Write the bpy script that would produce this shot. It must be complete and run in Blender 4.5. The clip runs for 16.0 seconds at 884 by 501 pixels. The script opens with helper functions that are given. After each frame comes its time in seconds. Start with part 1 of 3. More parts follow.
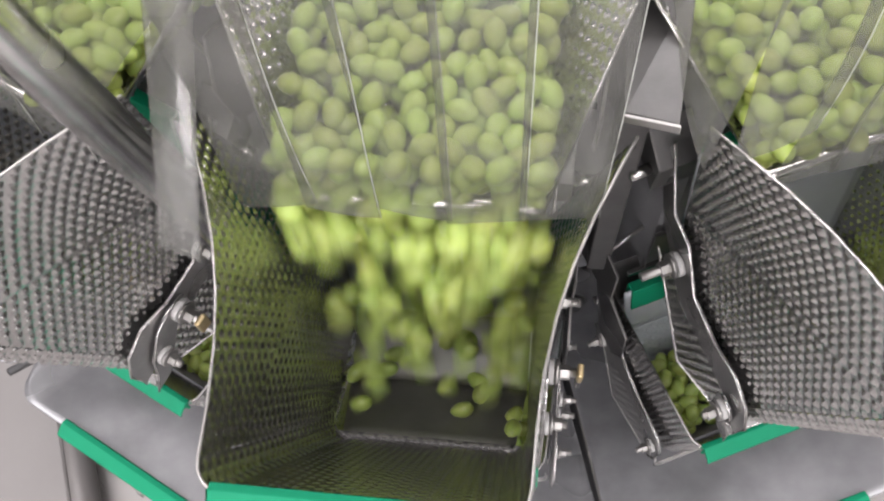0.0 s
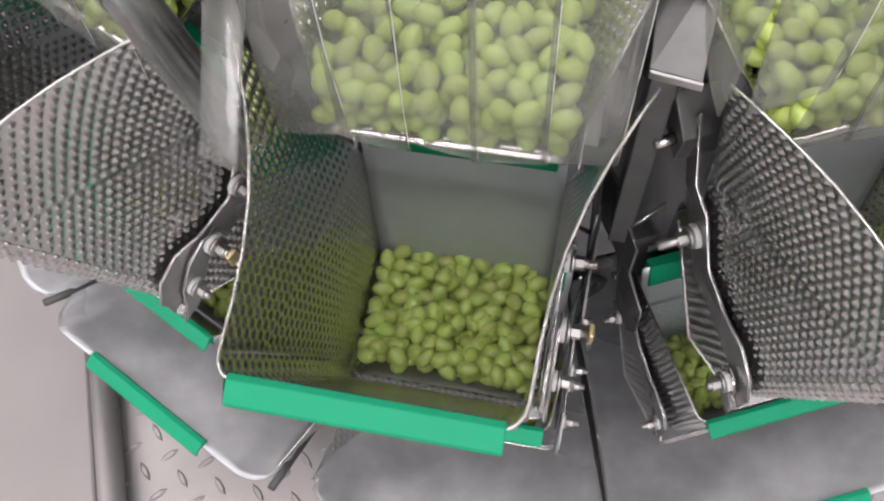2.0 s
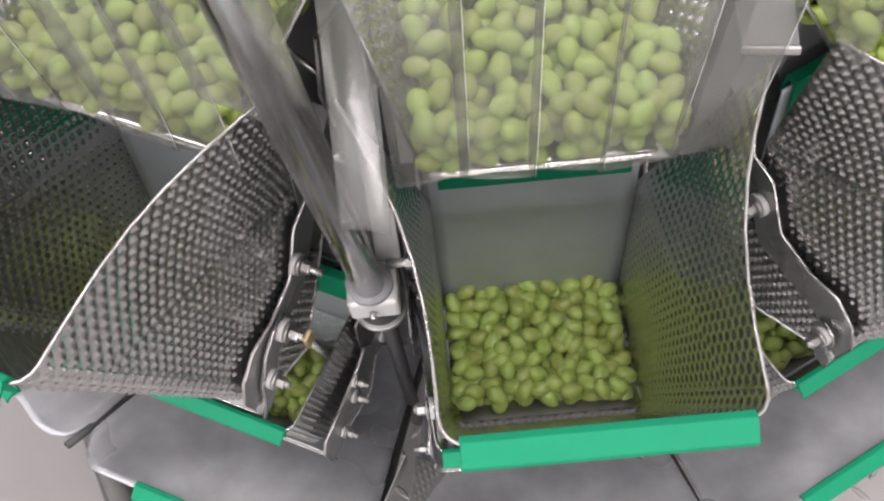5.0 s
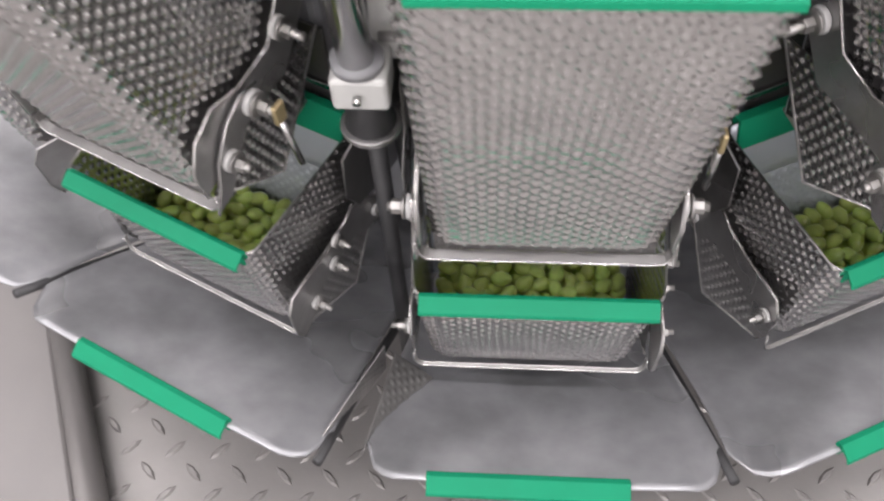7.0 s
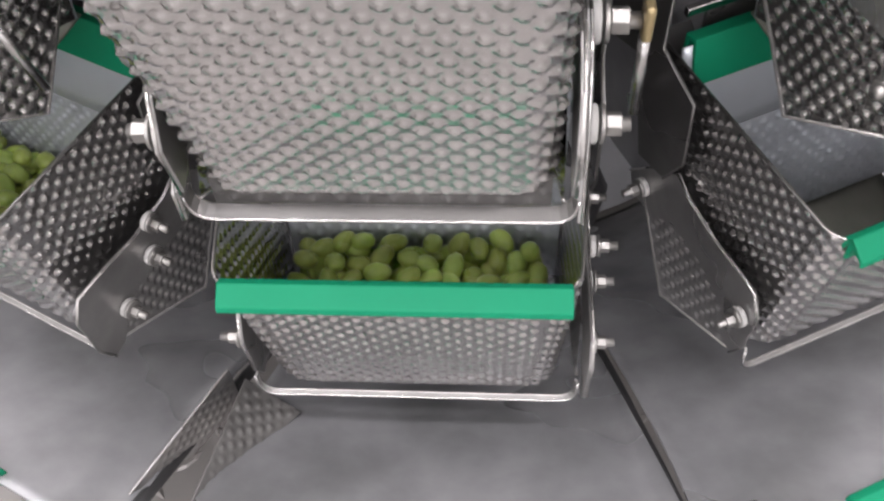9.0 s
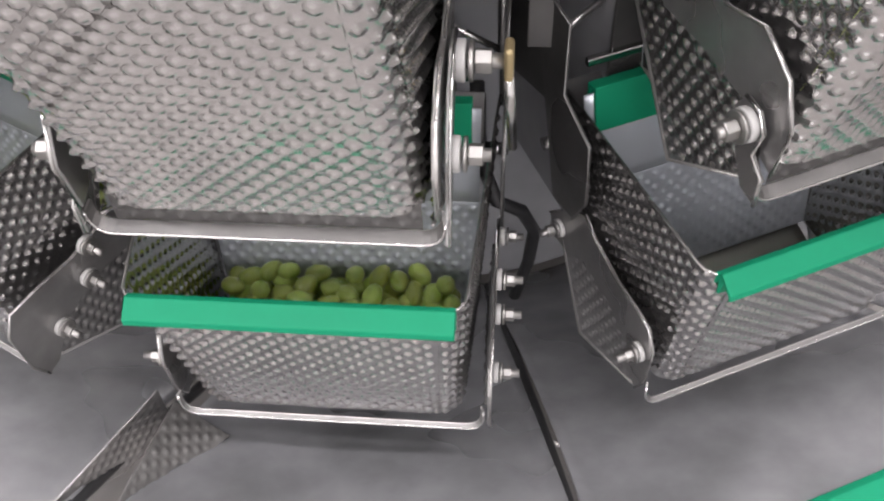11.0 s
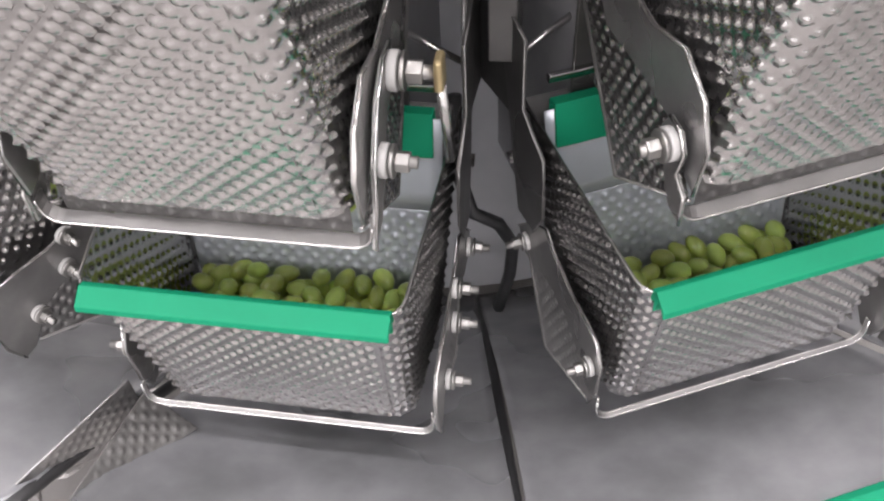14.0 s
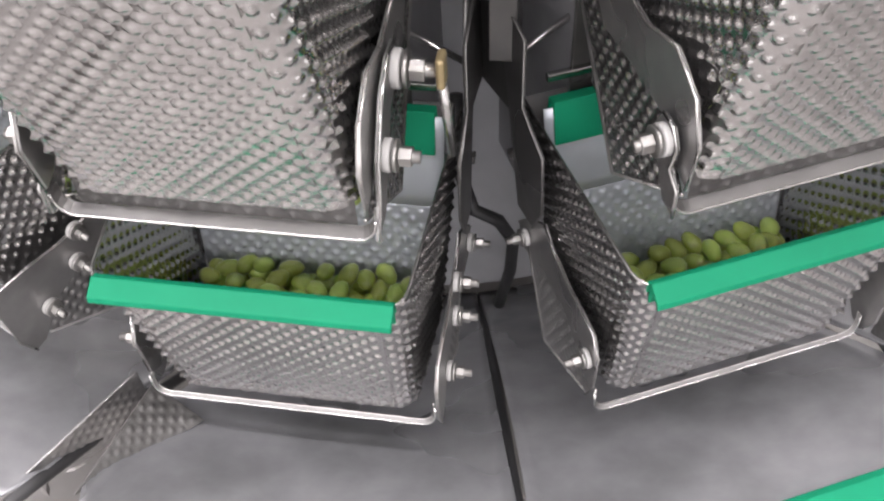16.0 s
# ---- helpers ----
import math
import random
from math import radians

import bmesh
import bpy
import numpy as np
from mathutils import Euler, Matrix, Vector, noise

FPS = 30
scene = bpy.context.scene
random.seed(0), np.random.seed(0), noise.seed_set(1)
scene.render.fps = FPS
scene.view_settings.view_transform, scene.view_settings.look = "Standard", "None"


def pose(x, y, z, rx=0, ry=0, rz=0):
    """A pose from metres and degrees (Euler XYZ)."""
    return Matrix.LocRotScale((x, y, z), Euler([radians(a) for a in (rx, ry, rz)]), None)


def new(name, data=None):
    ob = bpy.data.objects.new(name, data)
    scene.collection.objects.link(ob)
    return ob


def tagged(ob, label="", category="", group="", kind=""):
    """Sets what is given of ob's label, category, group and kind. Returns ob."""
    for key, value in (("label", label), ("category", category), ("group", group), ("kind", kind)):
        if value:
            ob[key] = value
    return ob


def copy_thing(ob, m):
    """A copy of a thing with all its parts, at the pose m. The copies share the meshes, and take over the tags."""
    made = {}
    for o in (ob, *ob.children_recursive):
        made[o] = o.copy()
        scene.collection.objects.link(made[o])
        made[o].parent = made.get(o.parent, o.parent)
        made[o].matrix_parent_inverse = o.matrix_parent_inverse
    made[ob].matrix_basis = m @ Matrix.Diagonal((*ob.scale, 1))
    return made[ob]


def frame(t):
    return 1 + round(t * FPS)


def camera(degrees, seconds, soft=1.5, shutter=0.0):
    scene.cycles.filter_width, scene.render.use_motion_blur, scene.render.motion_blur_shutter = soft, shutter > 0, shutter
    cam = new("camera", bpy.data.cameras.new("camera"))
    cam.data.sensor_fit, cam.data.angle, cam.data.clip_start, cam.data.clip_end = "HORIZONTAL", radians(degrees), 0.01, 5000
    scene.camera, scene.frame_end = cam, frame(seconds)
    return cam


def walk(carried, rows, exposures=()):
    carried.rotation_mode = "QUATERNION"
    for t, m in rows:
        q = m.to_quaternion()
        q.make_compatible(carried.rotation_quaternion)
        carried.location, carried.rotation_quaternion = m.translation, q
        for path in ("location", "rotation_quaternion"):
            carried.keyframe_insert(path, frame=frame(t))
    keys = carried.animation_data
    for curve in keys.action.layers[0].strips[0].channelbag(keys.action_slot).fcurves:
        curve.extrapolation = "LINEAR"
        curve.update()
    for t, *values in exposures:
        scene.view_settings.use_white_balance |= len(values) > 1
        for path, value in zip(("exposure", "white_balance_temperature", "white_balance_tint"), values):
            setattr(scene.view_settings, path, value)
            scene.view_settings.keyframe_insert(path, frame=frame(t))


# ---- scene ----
SOFT, EXPO = 2.2, 0.13
cam = camera(52.7, 16.0, soft=SOFT, shutter=0.6)
walk(cam, [
    (0, pose(0.0585, -0.7329, 0.3533, 22.79, 3.47, 5.70)),
    (0.5, pose(0.0489, -0.7401, 0.3465, 23.06, 2.81, 5.04)),
    (1, pose(0.0472, -0.7466, 0.3466, 22.69, 2.68, 5.31)),
    (1.5, pose(0.0664, -0.7589, 0.3536, 22.48, 2.60, 9.28)),
    (2, pose(0.0698, -0.7697, 0.3594, 23.14, 3.50, 10.89)),
    (2.5, pose(0.0450, -0.7588, 0.3566, 23.59, 4.81, 5.98)),
    (3, pose(0.0236, -0.7622, 0.3594, 23.96, 4.37, 0.80)),
    (3.5, pose(-0.0039, -0.7677, 0.3598, 24.46, 3.69, -1.70)),
    (6, pose(-0.0894, -0.8045, 0.3324, 27.27, 3.12, -4.63)),
    (6.2, pose(-0.0966, -0.8358, 0.3112, 29.06, 3.12, -2.58)),
    (6.4, pose(-0.0836, -0.8727, 0.2728, 30.52, 2.77, -0.58)),
    (6.5, pose(-0.0734, -0.8817, 0.2747, 30.59, 2.79, 0.26)),
    (6.6, pose(-0.0624, -0.8985, 0.2427, 31.23, 2.23, 1.48)),
    (7, pose(-0.0299, -0.9069, 0.1807, 32.03, 1.99, 3.10)),
    (7.5, pose(0.0073, -0.8761, 0.0878, 33.35, 2.73, 3.84)),
    (8, pose(0.0296, -0.8473, 0.0320, 34.15, 2.73, 3.58)),
    (8.5, pose(0.0316, -0.8193, -0.0002, 34.97, 2.57, 3.14)),
    (9, pose(0.0470, -0.8339, -0.0043, 35.21, 2.65, 2.85)),
    (9.5, pose(0.0514, -0.8534, -0.0007, 36.37, 2.60, 2.91)),
    (10, pose(0.0726, -0.8558, 0.0060, 37.42, 2.47, 3.00)),
    (12.5, pose(0.1263, -0.8624, 0.0020, 40.33, 2.18, 8.15)),
    (13, pose(0.1367, -0.8603, 0.0061, 40.07, 2.40, 8.47)),
    (13.5, pose(0.1478, -0.8607, 0.0079, 40.05, 2.51, 8.61)),
    (14, pose(0.1544, -0.8622, 0.0081, 40.18, 2.59, 8.68)),
    (14.5, pose(0.1555, -0.8604, 0.0083, 40.18, 2.62, 8.71)),
    (15, pose(0.1571, -0.8629, 0.0089, 40.23, 2.62, 8.75)),
    (15.5, pose(0.1570, -0.8681, 0.0130, 40.26, 2.59, 8.80)),
    (16, pose(0.1567, -0.8741, 0.0151, 40.36, 2.61, 8.83)),
], exposures=[(0, EXPO + 0.04, 6300, 17), (6.5, EXPO + 0.02, 6300, 17), (8, EXPO + 0.15, 6300, 17), (10, EXPO + 0.12, 6300, 17), (12.5, EXPO + 0.35, 6300, 17), (16, EXPO + 0.4, 6300, 17)])

# ---- world and light: an unseen closed hall with added overhead lamp rows ----
world = bpy.data.worlds.new("hall_air")
scene.world = world
world.use_nodes = True
world.node_tree.nodes["Background"].inputs[0].default_value = (0.9, 0.95, 1.0, 1)
world.node_tree.nodes["Background"].inputs[1].default_value = 0.4


def lamp(name, x, y, z, sx, sy, watts, tilt=0):
    d = bpy.data.lights.new(name, "AREA")
    d.shape, d.size, d.size_y, d.energy = "RECTANGLE", sx, sy, watts
    d.color = (1.0, 0.97, 0.93)
    ob = new(name, d)
    ob.matrix_world = pose(x, y, z, tilt, 0, 0)
    return ob


# lamp rows are unseen; far and rear ones added for glints and brighter panels
for y, watts in ((2.1, 80), (0.3, 90), (-1.3, 116), (-3.2, 128), (-5.2, 140), (-7.6, 175)):
    lamp("ceiling_lamp", -0.6, y, 2.25, 6.4, 0.24, watts)

# ---- materials ----


def material(name, base, rough=0.5, metal=0.0, vary=0.15, scale=30.0, bump=0.0, bump_scale=200.0, spec=0.5, stain=0.0, trans=0.0, random_amount=0.0, sss=0.0):
    m = bpy.data.materials.new(name)
    m.use_nodes = True
    nt = m.node_tree
    b = nt.nodes["Principled BSDF"]
    co = nt.nodes.new("ShaderNodeTexCoord")
    n1 = nt.nodes.new("ShaderNodeTexNoise")
    n1.inputs["Scale"].default_value, n1.inputs["Detail"].default_value = scale, 6
    nt.links.new(co.outputs["Object"], n1.inputs["Vector"])
    n2 = nt.nodes.new("ShaderNodeTexNoise")
    n2.inputs["Scale"].default_value, n2.inputs["Detail"].default_value = scale / 6, 3
    nt.links.new(co.outputs["Object"], n2.inputs["Vector"])
    ramp = nt.nodes.new("ShaderNodeMapRange")
    add = nt.nodes.new("ShaderNodeMath")
    add.operation = "ADD"
    nt.links.new(n1.outputs[0], add.inputs[0])
    nt.links.new(n2.outputs[0], add.inputs[1])
    nt.links.new(add.outputs[0], ramp.inputs[0])
    ramp.inputs[1].default_value, ramp.inputs[2].default_value = 0.6, 1.4
    ramp.inputs[3].default_value, ramp.inputs[4].default_value = 1 - vary, 1 + vary
    hsv = nt.nodes.new("ShaderNodeHueSaturation")
    hsv.inputs["Color"].default_value = (*base, 1)
    val = ramp.outputs[0]
    if random_amount:
        info = nt.nodes.new("ShaderNodeObjectInfo")
        geo = nt.nodes.new("ShaderNodeNewGeometry")
        s = nt.nodes.new("ShaderNodeMath")
        s.operation = "ADD"
        nt.links.new(info.outputs["Random"], s.inputs[0])
        nt.links.new(geo.outputs["Random Per Island"], s.inputs[1])
        fr = nt.nodes.new("ShaderNodeMath")
        fr.operation = "FRACT"
        nt.links.new(s.outputs[0], fr.inputs[0])
        r2 = nt.nodes.new("ShaderNodeMapRange")
        nt.links.new(fr.outputs[0], r2.inputs[0])
        r2.inputs[3].default_value, r2.inputs[4].default_value = 1 - random_amount, 1 + random_amount
        mul = nt.nodes.new("ShaderNodeMath")
        mul.operation = "MULTIPLY"
        nt.links.new(r2.outputs[0], mul.inputs[0])
        nt.links.new(val, mul.inputs[1])
        val = mul.outputs[0]
        r3 = nt.nodes.new("ShaderNodeMapRange")
        nt.links.new(fr.outputs[0], r3.inputs[0])
        r3.inputs[3].default_value, r3.inputs[4].default_value = 0.485, 0.51
        nt.links.new(r3.outputs[0], hsv.inputs["Hue"])
    nt.links.new(val, hsv.inputs["Value"])
    nt.links.new(hsv.outputs[0], b.inputs["Base Color"])
    rr = nt.nodes.new("ShaderNodeMapRange")
    nt.links.new(n2.outputs[0], rr.inputs[0])
    rr.inputs[1].default_value, rr.inputs[2].default_value = 0.3, 0.7
    rr.inputs[3].default_value, rr.inputs[4].default_value = max(0.03, rough - 0.1 * rough - stain), min(1, rough + 0.15 * rough + stain)
    nt.links.new(rr.outputs[0], b.inputs["Roughness"])
    b.inputs["Metallic"].default_value = metal
    b.inputs["Specular IOR Level"].default_value = spec
    if sss:
        b.inputs["Subsurface Weight"].default_value = sss
        b.inputs["Subsurface Radius"].default_value = (0.004, 0.006, 0.001)
        b.inputs["Subsurface Scale"].default_value = 0.5
    if bump:
        n3 = nt.nodes.new("ShaderNodeTexNoise")
        n3.inputs["Scale"].default_value, n3.inputs["Detail"].default_value = bump_scale, 4
        nt.links.new(co.outputs["Object"], n3.inputs["Vector"])
        bp = nt.nodes.new("ShaderNodeBump")
        bp.inputs["Strength"].default_value, bp.inputs["Distance"].default_value = bump, 0.002
        nt.links.new(n3.outputs[0], bp.inputs["Height"])
        nt.links.new(bp.outputs[0], b.inputs["Normal"])
    return m


M_STEEL = material("dimpled_stainless_steel", (0.52, 0.51, 0.503), 0.11, 0.97, 0.14, 40, 0.04, 300, stain=0.04)
M_BRIGHT = material("polished_stainless_steel", (0.52, 0.512, 0.505), 0.18, 1.0, 0.08, 60, stain=0.04)
M_BRACKET = material("folded_stainless_steel", (0.42, 0.41, 0.4), 0.26, 0.95, 0.15, 50, 0.05, 300, stain=0.06)
M_POLE = material("worn_pole_steel", (0.84, 0.83, 0.82), 0.2, 1.0, 0.1, 60, 0.03, 300, stain=0.08)
M_NUT = material("worn_bolt_steel", (0.32, 0.312, 0.30), 0.38, 0.9, 0.2, 90, 0.1, 500, stain=0.08)
M_FRAME = material("brushed_frame_steel", (0.20, 0.195, 0.19), 0.45, 0.85, 0.2, 70, 0.08, 400, stain=0.08)
M_HANGER = material("dark_wet_steel_plate", (0.33, 0.325, 0.32), 0.34, 0.85, 0.25, 50, 0.06, 250, stain=0.08)
M_FORK = material("dark_steel_and_skirt_shade", (0.10, 0.098, 0.096), 0.36, 0.6, 0.3, 50, 0.06, 250, stain=0.08)
M_GATE = material("dark_smooth_flap_steel", (0.24, 0.24, 0.21), 0.48, 0.7, 0.2, 40, 0.06, 250, stain=0.08)
M_SHEET = material("wet_smooth_steel_sheet", (0.5, 0.53, 0.57), 0.42, 0.4, 0.12, 22, 0.06, 160, stain=0.12)
M_CHUTE = material("matt_grey_chute_sheet", (0.295, 0.297, 0.307), 0.35, 0.5, 0.38, 26, 0.12, 70, stain=0.14)
M_GREEN = material("green_silicone_rubber", (0.001, 0.185, 0.092), 0.6, 0.0, 0.06, 40, 0.03, 400, spec=0.2)
M_BEAN = material("shelled_green_soybean", (0.385, 0.485, 0.12), 0.28, 0.0, 0.14, 120, 0.1, 500, random_amount=0.16, sss=0.15)
M_DARK = material("black_painted_housing", (0.25, 0.25, 0.258), 0.4, 0.0, 0.3, 25, 0.05, 200)
M_RUBBER = material("black_rubber", (0.025, 0.025, 0.026), 0.5, 0.0, 0.2, 60)
M_COLUMN = material("dark_grey_column", (0.42, 0.425, 0.44), 0.5, 0.2, 0.2, 20, 0.05, 200)
M_FLOOR = material("aluminium_checker_plate", (0.22, 0.21, 0.203), 0.42, 0.6, 0.14, 12, 0.08, 150, stain=0.1)
M_PLATE = material("pale_grey_plate", (0.155, 0.147, 0.142), 0.5, 0.3, 0.1, 10, 0.05, 150, stain=0.08)
M_WALL = material("pale_bounce_wall", (0.8, 0.8, 0.79), 0.7, 0.0, 0.06, 3)
M_CEIL = material("grey_bounce_panel", (0.72, 0.72, 0.72), 0.7, 0.0, 0.06, 3)
M_BLOCK = material("light_grey_aluminium_block", (0.55, 0.55, 0.53), 0.5, 0.3, 0.08, 60, 0.05, 300)
M_NYLON = material("white_nylon_washer", (0.38, 0.375, 0.365), 0.45, 0.0, 0.06, 80)
M_EDGE = material("milky_cut_film_edge", (0.45, 0.46, 0.43), 0.3, 0.0, 0.1, 80)
M_BRASS = material("dull_brass", (0.45, 0.36, 0.2), 0.4, 0.8, 0.1, 80)


def plastic_film():
    m = bpy.data.materials.new("clear_pvc_film")
    m.use_nodes = True
    nt = m.node_tree
    nt.nodes.clear()
    out = nt.nodes.new("ShaderNodeOutputMaterial")
    tr = nt.nodes.new("ShaderNodeBsdfTransparent")
    tr.inputs[0].default_value = (0.80, 0.80, 0.785, 1)
    gl = nt.nodes.new("ShaderNodeBsdfGlossy")
    gl.inputs["Roughness"].default_value = 0.18
    df = nt.nodes.new("ShaderNodeBsdfTranslucent")
    df.inputs[0].default_value = (0.52, 0.52, 0.505, 1)
    d2 = nt.nodes.new("ShaderNodeBsdfDiffuse")
    d2.inputs[0].default_value = (0.52, 0.52, 0.505, 1)
    m0 = nt.nodes.new("ShaderNodeMixShader")
    nt.links.new(df.outputs[0], m0.inputs[1])
    nt.links.new(d2.outputs[0], m0.inputs[2])
    tex = nt.nodes.new("ShaderNodeTexNoise")
    tex.inputs["Scale"].default_value = 35
    co = nt.nodes.new("ShaderNodeTexCoord")
    nt.links.new(co.outputs["Object"], tex.inputs["Vector"])
    mr = nt.nodes.new("ShaderNodeMapRange")
    nt.links.new(tex.outputs[0], mr.inputs[0])
    mr.inputs[1].default_value, mr.inputs[2].default_value = 0.3, 0.7
    mr.inputs[3].default_value, mr.inputs[4].default_value = 0.10, 0.20
    m1 = nt.nodes.new("ShaderNodeMixShader")
    nt.links.new(mr.outputs[0], m1.inputs[0])
    nt.links.new(tr.outputs[0], m1.inputs[1])
    nt.links.new(m0.outputs[0], m1.inputs[2])
    m2 = nt.nodes.new("ShaderNodeMixShader")
    m2.inputs[0].default_value = 0.06
    nt.links.new(m1.outputs[0], m2.inputs[1])
    nt.links.new(gl.outputs[0], m2.inputs[2])
    nt.links.new(m2.outputs[0], out.inputs[0])
    return m


M_FILM = plastic_film()

# ---- building helpers ----
BASES = {}


def thing(name, base, label, category, group=""):
    """An Empty at the thing's base; parts are modelled in machine coordinates."""
    ob = new(name)
    ob.empty_display_size = 0.02
    ob.matrix_basis = Matrix.Translation(base)
    BASES[ob] = Vector(base)
    return tagged(ob, label, category, group)


def part(name, bm, mat, parent, label="", smooth=True, solid=0.0, bevel=0.0):
    root = BASES.get(parent, Vector())
    bmesh.ops.translate(bm, verts=bm.verts, vec=-root)
    me = bpy.data.meshes.new(name)
    bm.to_mesh(me)
    bm.free()
    me.materials.append(mat)
    for f in me.polygons:
        f.use_smooth = smooth
    ob = new(name, me)
    if solid:
        s = ob.modifiers.new("thickness", "SOLIDIFY")
        s.thickness, s.offset = solid, 0.0
    if bevel:
        s = ob.modifiers.new("edges", "BEVEL")
        s.width, s.segments, s.limit_method = bevel, 2, "ANGLE"
    if parent:
        ob.parent = parent
        BASES[ob] = root
    if label:
        ob["label"] = label
    return ob


def prism(points, axis_vec, bm=None):
    """A polygon (3D points) extruded along a vector."""
    bm = bm or bmesh.new()
    v = [bm.verts.new(p) for p in points]
    f = bm.faces.new(v)
    ext = bmesh.ops.extrude_face_region(bm, geom=[f])
    bmesh.ops.translate(bm, verts=[g for g in ext["geom"] if isinstance(g, bmesh.types.BMVert)], vec=axis_vec)
    bmesh.ops.recalc_face_normals(bm, faces=bm.faces)
    return bm


def box(x0, x1, y0, y1, z0, z1, bm=None):
    return prism([(x0, y0, z0), (x1, y0, z0), (x1, y1, z0), (x0, y1, z0)], (0, 0, z1 - z0), bm)


def tube(p0, p1, r, n=20, bm=None, r1=None):
    bm = bm or bmesh.new()
    p0, p1 = Vector(p0), Vector(p1)
    m = Matrix.Translation((p0 + p1) / 2) @ (p1 - p0).to_track_quat("Z", "Y").to_matrix().to_4x4()
    bmesh.ops.create_cone(bm, cap_ends=True, segments=n, radius1=r, radius2=r if r1 is None else r1, depth=(p1 - p0).length, matrix=m)
    return bm


def rod(points, r, n=8):
    """A round wire through points."""
    bm = bmesh.new()
    rings = []
    pts = [Vector(p) for p in points]
    for i, p in enumerate(pts):
        d = (pts[min(i + 1, len(pts) - 1)] - pts[max(i - 1, 0)]).normalized()
        q = d.to_track_quat("Z", "Y")
        rings.append([bm.verts.new(p + q @ Vector((r * math.cos(a * 2 * math.pi / n), r * math.sin(a * 2 * math.pi / n), 0))) for a in range(n)])
    for a, b in zip(rings, rings[1:]):
        for k in range(n):
            bm.faces.new((a[k], a[(k + 1) % n], b[(k + 1) % n], b[k]))
    bm.faces.new(rings[0][::-1])
    bm.faces.new(rings[-1])
    return bm


DX, DY, DH, DR = 0.0105, 0.0053, 0.0021, 0.0030


def dimple(u, v):
    best = 0.0
    row = round(v / DY)
    for r in (row - 1, row, row + 1):
        off = DX / 2 if r % 2 else 0.0
        c = round((u - off) / DX) * DX + off
        d = math.hypot(u - c, (v - r * DY)) / DR
        if d < 1:
            best = max(best, 0.5 + 0.5 * math.cos(math.pi * d))
    return best


def sheet(a, b, c, d, height=DH, curve=None, bm=None, plain=False, grain=None):
    """A sheet between four corners, a to b along one edge, d to c along the other, plain or with a lattice of bumps that lies along grain.
    curve(s, t) adds an offset."""
    bm = bm or bmesh.new()
    a, b, c, d = (Vector(p) for p in (a, b, c, d))

    def place(s, t):
        p = (a * (1 - s) + b * s) * (1 - t) + (d * (1 - s) + c * s) * t
        return p + curve(s, t) if curve else p

    if plain:
        nu = max(2, int(max((b - a).length, (c - d).length) / 0.008))
        nv = max(2, int(max((d - a).length, (c - b).length) / 0.008))
        grid = [[bm.verts.new(place(i / nu, j / nv)) for i in range(nu + 1)] for j in range(nv + 1)]
        for j in range(nv):
            for i in range(nu):
                bm.faces.new((grid[j][i], grid[j][i + 1], grid[j + 1][i + 1], grid[j + 1][i]))
        return bm
    eu = ((b - a) + (c - d)).normalized()
    nrm = eu.cross((d - a) + (c - b)).normalized()
    if grain:
        eu = (grain - nrm * grain.dot(nrm)).normalized()
    ev = nrm.cross(eu)
    o = (a + b + c + d) / 4
    flat = [Vector(((p - o).dot(eu), (p - o).dot(ev), 0)) for p in (a, b, c, d)]
    # a lattice-aligned grid, cut to the outline
    g = bmesh.new()
    hu, hv = DX / 8, DY / 4
    i0, i1 = math.floor(min(p.x for p in flat) / hu), math.ceil(max(p.x for p in flat) / hu)
    j0, j1 = math.floor(min(p.y for p in flat) / hv), math.ceil(max(p.y for p in flat) / hv)
    grid = [[g.verts.new((i * hu, j * hv, 0)) for i in range(i0, i1 + 1)] for j in range(j0, j1 + 1)]
    for r0, r1 in zip(grid, grid[1:]):
        for k in range(len(r0) - 1):
            g.faces.new((r0[k], r0[k + 1], r1[k + 1], r1[k]))
    centre = sum(flat, Vector()) / 4
    sides = []
    for p, q in zip(flat, flat[1:] + flat[:1]):
        n = Vector((q.y - p.y, p.x - q.x, 0)).normalized()
        if n.dot(centre - p) > 0:
            n = -n
        sides.append((p, n))
        bmesh.ops.bisect_plane(g, geom=g.verts[:] + g.edges[:] + g.faces[:], plane_co=p, plane_no=n, clear_outer=True)
    fa, fb, fc, fd = flat
    made = {}
    for v in g.verts:
        x = v.co.copy()
        s, t = 0.5, 0.5
        for _ in range(6):
            e = (fa * (1 - s) + fb * s) * (1 - t) + (fd * (1 - s) + fc * s) * t - x
            ds = (fb - fa) * (1 - t) + (fc - fd) * t
            dt = (fd - fa) * (1 - s) + (fc - fb) * s
            det = ds.x * dt.y - ds.y * dt.x
            s -= (e.x * dt.y - e.y * dt.x) / det
            t -= (ds.x * e.y - ds.y * e.x) / det
        edge = min(-(x - p).dot(n) for p, n in sides)
        made[v] = bm.verts.new(place(s, t) + nrm * (dimple(x.x, x.y) * height * min(1.0, max(0.0, edge - 0.0005) / 0.0025)))
    for f in g.faces:
        bm.faces.new([made[v] for v in f.verts])
    g.free()
    return bm


